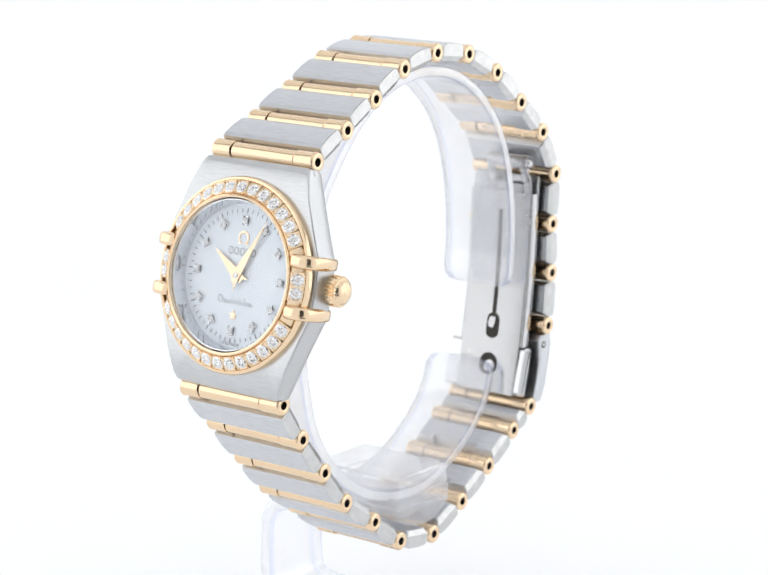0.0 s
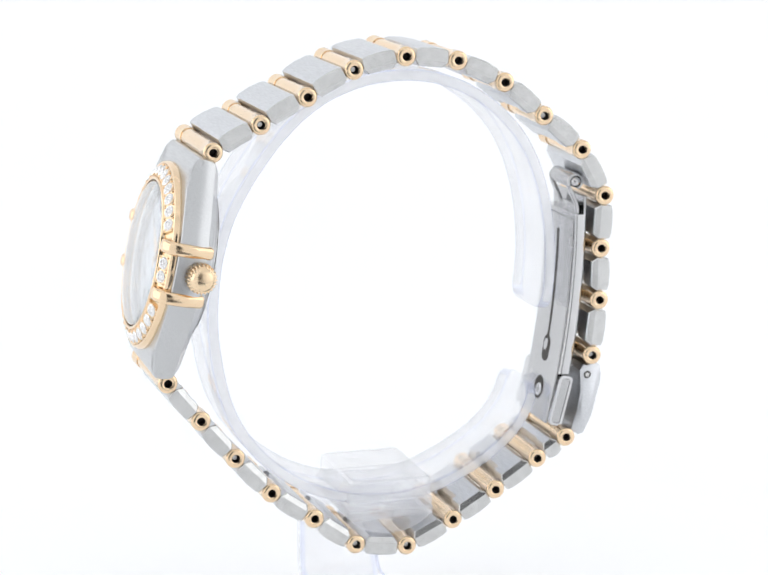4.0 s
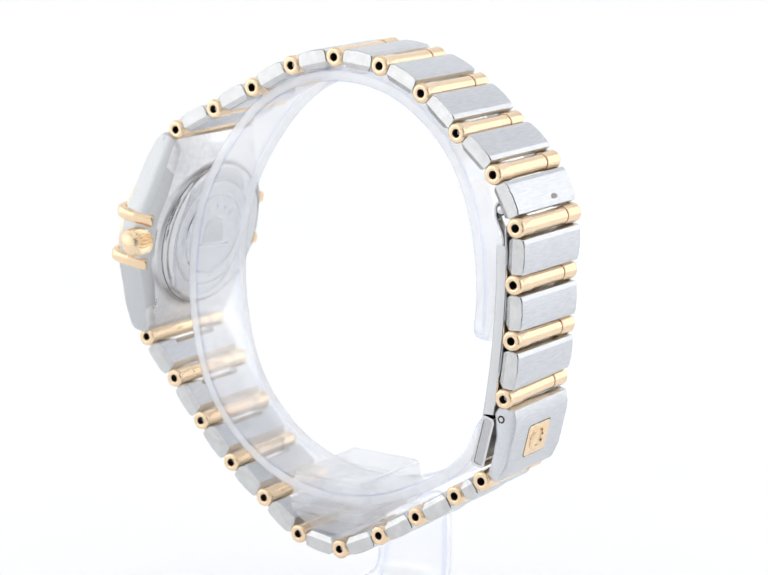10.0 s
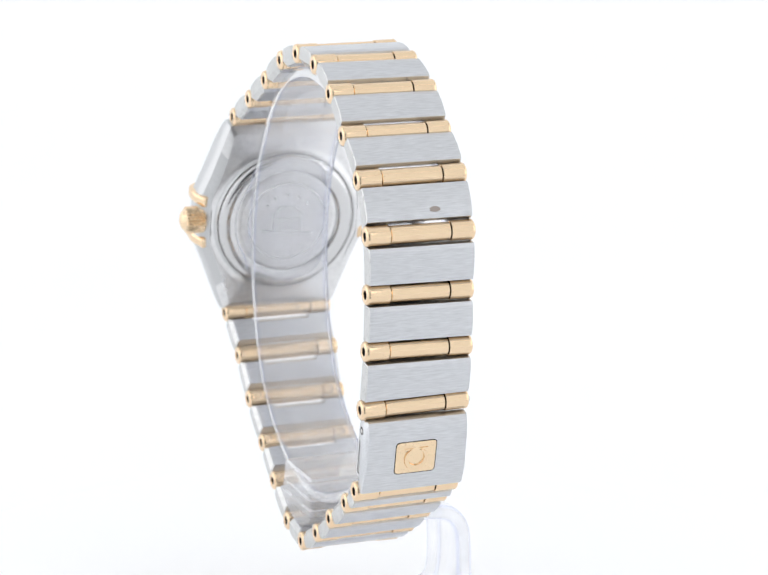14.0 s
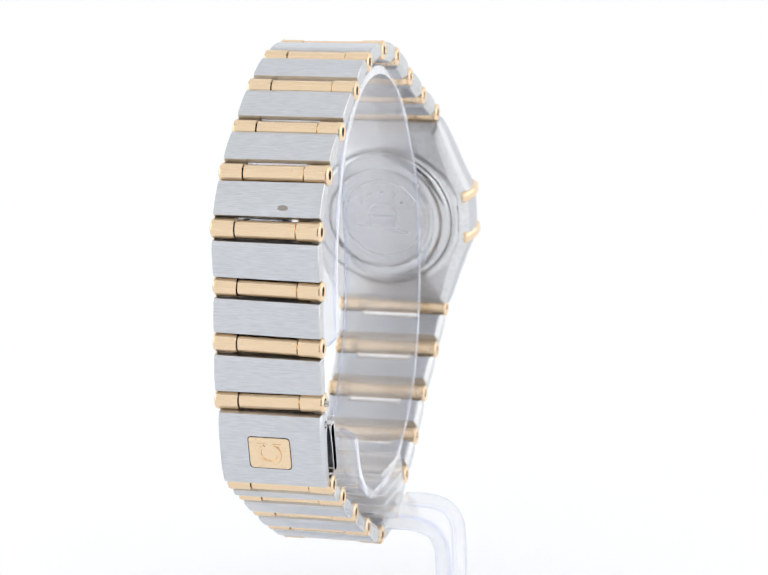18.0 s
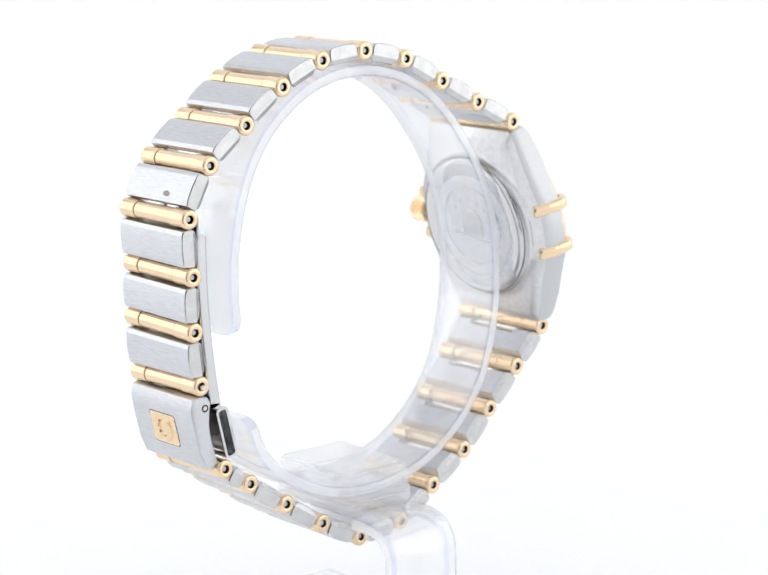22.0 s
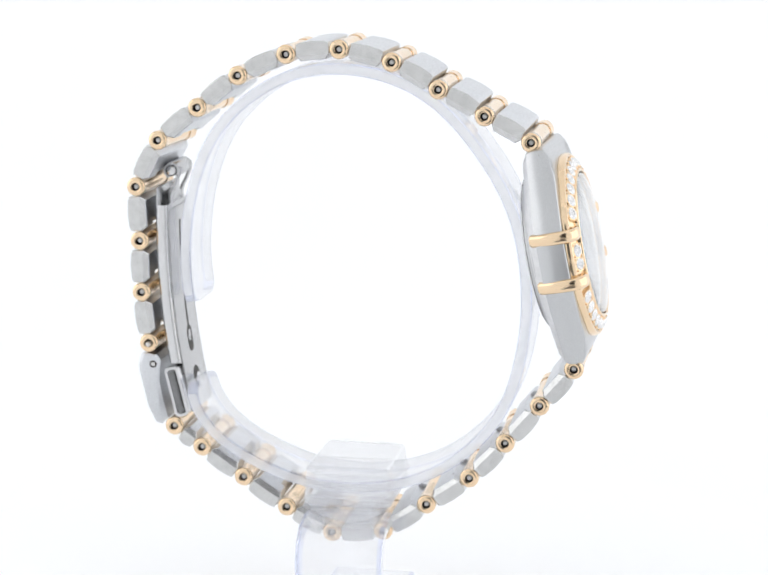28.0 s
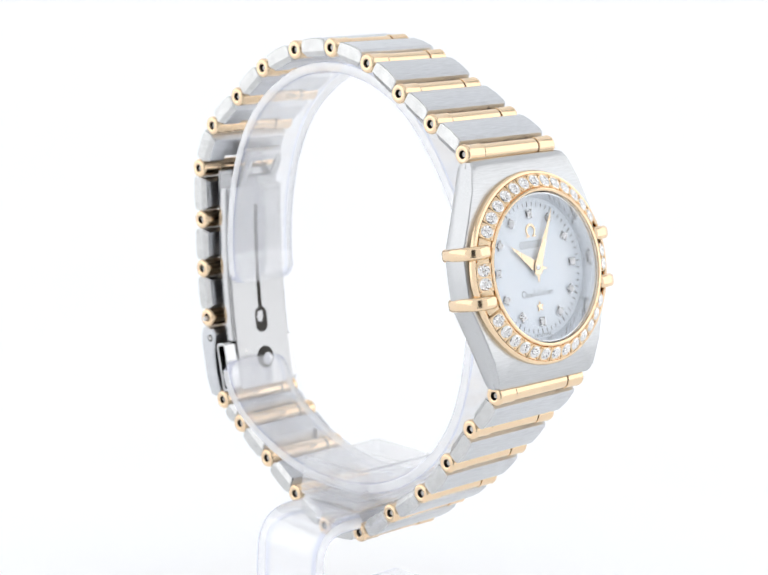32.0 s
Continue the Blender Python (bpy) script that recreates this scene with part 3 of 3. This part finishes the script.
def bar_poly(x0, x1, y0, y1):
    return [(x0, y0), (x1, y0), (x1, y1), (x0, y1)]


def turned(poly, deg, dx=0.0, dy=0.0):
    c, s = math.cos(radians(deg)), math.sin(radians(deg))
    return [(x * c + y * s + dx, -x * s + y * c + dy) for x, y in poly]


ticks = [on_dial(turned(bar_poly(-0.05, 0.05, 6.95, 7.4) if k % 5 else bar_poly(-0.07, 0.07, 6.9, 7.5), 6 * k), DIAL, DIAL + 0.012) for k in range(60)]
tagged(part("minute_track", joined(*ticks), INK, dial), kind="stuff")
marker0 = None
for k in range(12):
    a = radians(30 * k)
    x, u = -6.12 * math.sin(a), 6.12 * math.cos(a)
    m = in_case_matrix(x, u, DIAL, a)
    if marker0 is None:
        seat = joined(box(-0.44, 0.44, -0.52, 0.52, 0, 0.12, 0.03, 1), *[box(sx * 0.36 - 0.1, sx * 0.36 + 0.1, sy * 0.40 - 0.1, sy * 0.40 + 0.1, 0.1, 0.3, 0.03, 1) for sx in (-1, 1) for sy in (-1, 1)])
        marker0 = part("hour_marker", seat, POLISH, dial)
        marker0.matrix_basis = m
        spark0 = part("marker_stone", move(stone(0.40), Matrix.Translation((0, 0, 0.3))), GEM, dial, smooth=5)
        spark0.matrix_basis = m
    else:
        again(marker0, m, dial)
        again(spark0, m, dial)

star = [((0.62 if k % 2 == 0 else 0.25) * math.sin(math.pi * k / 5), -4.42 + (0.62 if k % 2 == 0 else 0.25) * math.cos(math.pi * k / 5)) for k in range(10)]
part("star", on_dial(star, DIAL, DIAL + 0.12), GOLD, dial)


def arch(h0, h1, cx, cy, r, w, upside=1):
    """An open round loop that runs out into two flat feet, as one plain shape."""
    rings = []
    for d in range(-62, 243, 8):
        p = Vector((math.cos(radians(d)), math.sin(radians(d))))
        k = w * (0.7 + 0.3 * p.y) / 2
        rings.append([(cx + p.x * q, cy + upside * p.y * q, h) for q, h in ((r - k, h0), (r + k, h0), (r + k * 0.7, h1), (r - k * 0.7, h1))])
    feet = [loft([[(cx + sx * r * a, cy + upside * r * b, h) for a, b in ((0.34, -1.06), (1.2, -1.06), (1.12, -0.86), (0.42, -0.80))] for h in (h0, h0 + (h1 - h0) * 0.6)]) for sx in (-1, 1)]
    return joined(loft(rings), *feet)


part("emblem", in_case(arch(DIAL, DIAL + 0.12, 0, 4.2, 0.66, 0.32)), GOLD, dial)
# the maker's line and the model's line, as plain loops and bars


def hoop(cx, cy, rx, ry, w):
    """A thin printed loop."""
    a = [2 * math.pi * k / 20 for k in range(20)]
    rings = [[(-(cx + (rx + d) * math.cos(q)), cy + (ry + d) * math.sin(q), h) for q in a] for d, h in ((0, DIAL), (0, DIAL + 0.012), (-w, DIAL + 0.012), (-w, DIAL))]
    return in_case(loft(rings, wrap=True))


word = [hoop(-1.66 + 0.83 * k, 2.67, 0.34, 0.44, 0.09) for k in range(5)]
part("name_shapes", joined(*word), INK, dial)
line = [hoop(-2.25, -2.78, 0.36, 0.42, 0.07)]
for k in range(12):
    x0 = -1.68 + 0.37 * k
    line.append(on_dial(bar_poly(x0 - 0.035, x0 + 0.035, -3.2, -2.36), DIAL, DIAL + 0.012) if k in (3, 5, 6, 8) else hoop(x0, -3.0, 0.17, 0.21, 0.06))
part("script_shapes", joined(*line), INK, dial)


def dial_text(body, size, x, u, h):
    cu = bpy.data.curves.new("dial_text", "FONT")
    cu.body, cu.size, cu.align_x, cu.align_y = body, size, "CENTER", "CENTER"
    ob = bpy.data.objects.new("tmp_text", cu)
    scene.collection.objects.link(ob)
    dg = bpy.context.evaluated_depsgraph_get()
    dg.update()
    me = bpy.data.meshes.new_from_object(ob.evaluated_get(dg))
    bpy.data.objects.remove(ob)
    bm = bmesh.new()
    bm.from_mesh(me)
    bpy.data.meshes.remove(me)
    move(bm, Matrix.Translation((-x, u, h)) @ Matrix.Diagonal((-1, 1, 1, 1)))
    return in_case(bm)


part("dial_lettering", dial_text("SWISS MADE", 0.5, 0.0, -7.62, DIAL + 0.018), INK, dial)


part("hour_hand", on_dial(turned([(0, 4.65), (0.6, 0.5), (0.5, 0.0), (0.75, -1.5), (0.28, -0.9), (-0.28, -0.9), (-0.5, 0.0), (-0.6, 0.5)], -54), DIAL + 0.32, DIAL + 0.4), GOLD_SATIN, watch)
part("minute_hand", on_dial(turned([(0, 7.15), (0.52, 0.5), (0.5, 0.0), (0.62, -1.55), (0.2, -0.9), (-0.2, -0.9), (-0.5, 0.0), (-0.52, 0.5)], 28), DIAL + 0.48, DIAL + 0.56), GOLD_SATIN, watch)
part("hand_hub", in_case(spin([(0, DIAL), (0.32, DIAL), (0.32, DIAL + 0.6), (0.2, DIAL + 0.66), (0, DIAL + 0.66)], 20)), POLISH, watch)

# ---- clasp: cover with a gold badge, folding blade under the plates ----
CLASP_X = -0.6


def cover():
    """The solid end piece from the last bar of the upper half to the first of the lower half."""
    prof = [(-25.0, -10.9), (-26.2, -10.7), (-27.0, -11.0), (-27.25, -12.2), (-27.15, -13.2), (-26.1, -17.5), (-24.9, -19.5), (-24.4, -19.6), (-23.6, -18.9), (-24.3, -16.6), (-24.7, -14.2), (-24.6, -12.6), (-24.5, -11.6)]
    cy, cz = -25.6, -15.0

    def ring(x, k):
        return [(x, y + (cy - y) * k * 0.25, z + (cz - z) * k * 0.03) for y, z in prof]
    h = 5.95
    return loft([ring(CLASP_X - h, 1), ring(CLASP_X - h + 0.2, 0), ring(CLASP_X + h - 0.2, 0), ring(CLASP_X + h, 1)])


cover_part = part("clasp_cover", cover(), STEEL, watch, "brushed steel clasp cover with a square gold badge")
cover_part.matrix_basis = Matrix.Translation((-0.00016, -0.0001, -0.0002))
BADGE = Matrix.Translation((-0.74, -26.63, -15.4)) @ Matrix.Rotation(radians(90 + 13.7), 4, "X")
part("badge", move(prism(rounded(-2.34, 2.34, -1.9, 1.9, 0.4), -0.5, 0.06, 0.04), BADGE), GOLD_SATIN, cover_part, "square gold badge with an embossed arch")
# Dark frame under the badge, drawn for the shaded groove round it.
part("badge_groove_shade", move(prism(rounded(-2.44, 2.44, -2.0, 2.0, 0.45), -0.5, -0.015), BADGE), DARK, cover_part)
part("badge_emblem", move(arch(0.02, 0.26, 0, -0.05, 1.15, 0.75, -1), BADGE), GOLD, cover_part)


def blade(y_of, z0, z1, half, thick):
    """A long flat spring blade that follows y_of(z)."""
    rings = []
    n = 14
    for k in range(n + 1):
        z = z0 + (z1 - z0) * k / n
        y = y_of(z)
        rings.append([(CLASP_X + x, y + h, z) for x, h in rounded(-half, half, -thick / 2, thick / 2, min(thick * 0.3, 0.35), 3)])
    return loft(rings)


def blade_y(z):
    d = 7.3 - z
    return -24.70 - d * 0.0173 + d * d * 0.00496


clasp = part("clasp_blade", blade(blade_y, 7.3, -12.2, 4.8, 1.5), STEEL_SIDE, watch, "folding steel clasp blade with a long slot")
clasp.matrix_basis = Matrix.Translation((-0.00016, 0.0001, -0.0002))
clasp.data.materials.append(POLISH)
for f in clasp.data.polygons:
    f.material_index = 1 if abs(f.normal.x) > 0.3 or abs(f.normal.z) > 0.8 else 0
part("leaf", blade(lambda z: blade_y(z) + 0.80, 6.6, -18.3, 4.35, 0.28), STEEL_SIDE, clasp)
# Slot, slot end and catch hole are dark plates that paint in their shade.
part("clasp_slot", move(blade(lambda z: blade_y(z) + 0.945, 4.9, -9.4, 0.3, 0.03), Matrix.Translation((-0.1, 0, 0))), DARK, clasp)
SLOT = Matrix.Translation((CLASP_X - 0.1, blade_y(-10.1) + 0.95, -10.1)) @ Matrix.Rotation(radians(9), 4, "X") @ Matrix.Rotation(radians(-90), 4, "X")
part("slot_end", move(prism(rounded(-0.95, 0.95, -1.75, 1.5, 0.85, 6), 0.0, 0.03), SLOT), DARK, clasp)
part("slot_tooth", move(prism([(-0.25, -1.25), (0.5, -1.2), (0.75, -0.5), (0.6, 0.1), (0.0, 0.2), (-0.3, -0.5)], 0.0, 0.06), SLOT), STEEL_SIDE, clasp)


def bent(line, x0, x1, half):
    """A strip of sheet metal that follows a line of (y, z) from x0 to x1."""
    rings = []
    for i, p in enumerate(line):
        t = (line[min(i + 1, len(line) - 1)] - line[max(i - 1, 0)]).normalized()
        n = Vector((-t.y, t.x)) * half
        rings.append([(x, p.x + n.x * k, p.y + n.y * k) for x, k in ((x0, -0.7), (x0 + 0.12, -1), (x1 - 0.12, -1), (x1, -0.7), (x1, 0.7), (x1 - 0.12, 1), (x0 + 0.12, 1), (x0, 0.7))])
    return loft(rings)


def eye():
    """A rolled hinge eye on two curved arms with an opening between them."""
    roll = [Vector((-24.2 + 0.86 * math.cos(radians(k)), 11.15 + 0.86 * math.sin(radians(k)))) for k in range(245, -41, -15)]
    neck = smooth_path([Vector(p) for p in ((-23.42, 10.65), (-23.6, 10.2), (-23.85, 9.6), (-24.25, 8.8), (-24.5, 8.0), (-24.55, 7.0))], 4)
    low = [p for p in neck if p.y < 8.5]
    return joined(bent(roll, CLASP_X - 4.0, CLASP_X + 1.9, 0.17), bent(neck, CLASP_X - 4.2, CLASP_X - 3.1, 0.17), bent(neck, CLASP_X + 0.8, CLASP_X + 1.9, 0.17),
                  bent(low, CLASP_X - 3.1, CLASP_X + 0.8, 0.16), box(CLASP_X - 4.8, CLASP_X + 4.8, -25.38, -25.05, 6.9, 9.5, 0.1, 1))


part("hinge_eye", eye(), STEEL_SIDE, clasp, "rolled polished hinge eye")
part("hinge_pin", move(spin([(0, -4.4), (0.3, -4.36), (0.52, -4.2), (0.68, -3.9), (0.68, 1.9), (0.5, 2.2), (0, 2.3)], 24, "x"), Matrix.Translation((CLASP_X, -24.2, 11.15))), POLISH, clasp)
for z in (6.4, -0.1, -6.6):
    part("lug", move(box(-1.6, 1.6, -0.45, 0.45, -0.95, 0.95, 0.2, 2), Matrix.Translation((CLASP_X, blade_y(z) - 0.95, z - 2.0))), GOLD, clasp)


def catch():
    """A flat hollow loop, open at both sides."""
    out, inn = rounded(-0.85, 0.85, -3.1, 3.1, 0.5, 5), rounded(-0.55, 0.55, -2.8, 2.8, 0.3, 5)
    rings = [[(x, y, z) for y, z in pts] for x, pts in ((-5.05, out), (6.1, out), (6.1, inn), (-5.05, inn))]
    return move(loft(rings, wrap=True), Matrix.Translation((CLASP_X, -22.66, -15.45)) @ Matrix.Rotation(radians(14), 4, "X"))


part("catch", catch(), POLISH, clasp, "hollow polished steel catch")
part("catch_filling", move(box(-4.97, 3.2, -0.54, 0.54, -2.79, 2.79, 0.05, 1), Matrix.Translation((CLASP_X, -22.66, -15.45)) @ Matrix.Rotation(radians(14), 4, "X")), STEEL_SIDE, clasp)
HOLE = Matrix.Translation((CLASP_X - 0.1, -21.68, -15.0)) @ Matrix.Rotation(radians(11.6 - 90), 4, "X")
part("catch_hole", move(prism(rounded(-1.35, 1.35, -1.6, 1.25, 1.3, 6), -0.02, 0.02), HOLE), DARK, clasp)
part("catch_pin", move(spin([(0.0, 0.0), (0.8, 0.0), (0.8, 0.12), (0.62, 0.2), (0.3, 0.2), (0.25, 0.1), (0, 0.1)], 20), HOLE @ Matrix.Translation((-0.3, 0.1, 0))), POLISH, clasp)
part("catch_dot", move(spin([(0, -0.02), (0.25, -0.02), (0.25, 0.03), (0, 0.03)], 12), HOLE @ Matrix.Translation((3.0, -1.4, 0))), PIN, clasp)
for sx in (-1, 1):
    at = Matrix.Translation((CLASP_X + sx * 5.93, -25.4, -12.15)) @ Matrix.Rotation(math.pi if sx < 0 else 0, 4, "Z")
    # A dark disc paints the shade of the hole round the pin.
    part("pin_bore", move(spin([(0, 0), (0.46, 0), (0.46, 0.03), (0, 0.03)], 20, "x"), at), DARK, cover_part)
    part("cover_pin", move(spin([(0, 0), (0.26, 0), (0.26, 0.05), (0, 0.05)], 16, "x"), at), PIN, cover_part)
(_y0, _z0), (_y1, _z1) = RODS[8][:2], RODS[9][:2]
_lean = math.atan2(_z0 - _z1, _y0 - _y1)
STAIN = Matrix.Translation((1.2, _y0 + (_y1 - _y0) * 0.66 - 1.26 * math.sin(_lean), _z0 + (_z1 - _z0) * 0.66 + 1.26 * math.cos(_lean))) @ Matrix.Rotation(_lean, 4, "X")
part("stain", move(prism([(0.6 * math.cos(k * 0.52) * (1 + 0.2 * math.sin(3 * k)), 0.33 * math.sin(k * 0.52)) for k in range(12)], -0.05, 0.015), STAIN), mat("brown_stain", (0.36, 0.31, 0.28), 0.6)[0], watch)


def motions():
    steps = [0.5 * k for k in range(65)]
    axis = [(t, Matrix.Rotation(radians(TURN * (t - 16.0)), 4, "Z")) for t in steps]
    walk(turntable, axis)
    walk(stand, [(t, m @ pose(0, 0, 0, 0, -0.715, 3.605) @ pose(-0.002986, 0, 0)) for t, m in axis])
    walk(watch, [(t, m @ pose(0, 0, 0, 0, -0.715, 3.605) @ pose(-0.002986, 0, 0)) for t, m in axis])


motions()
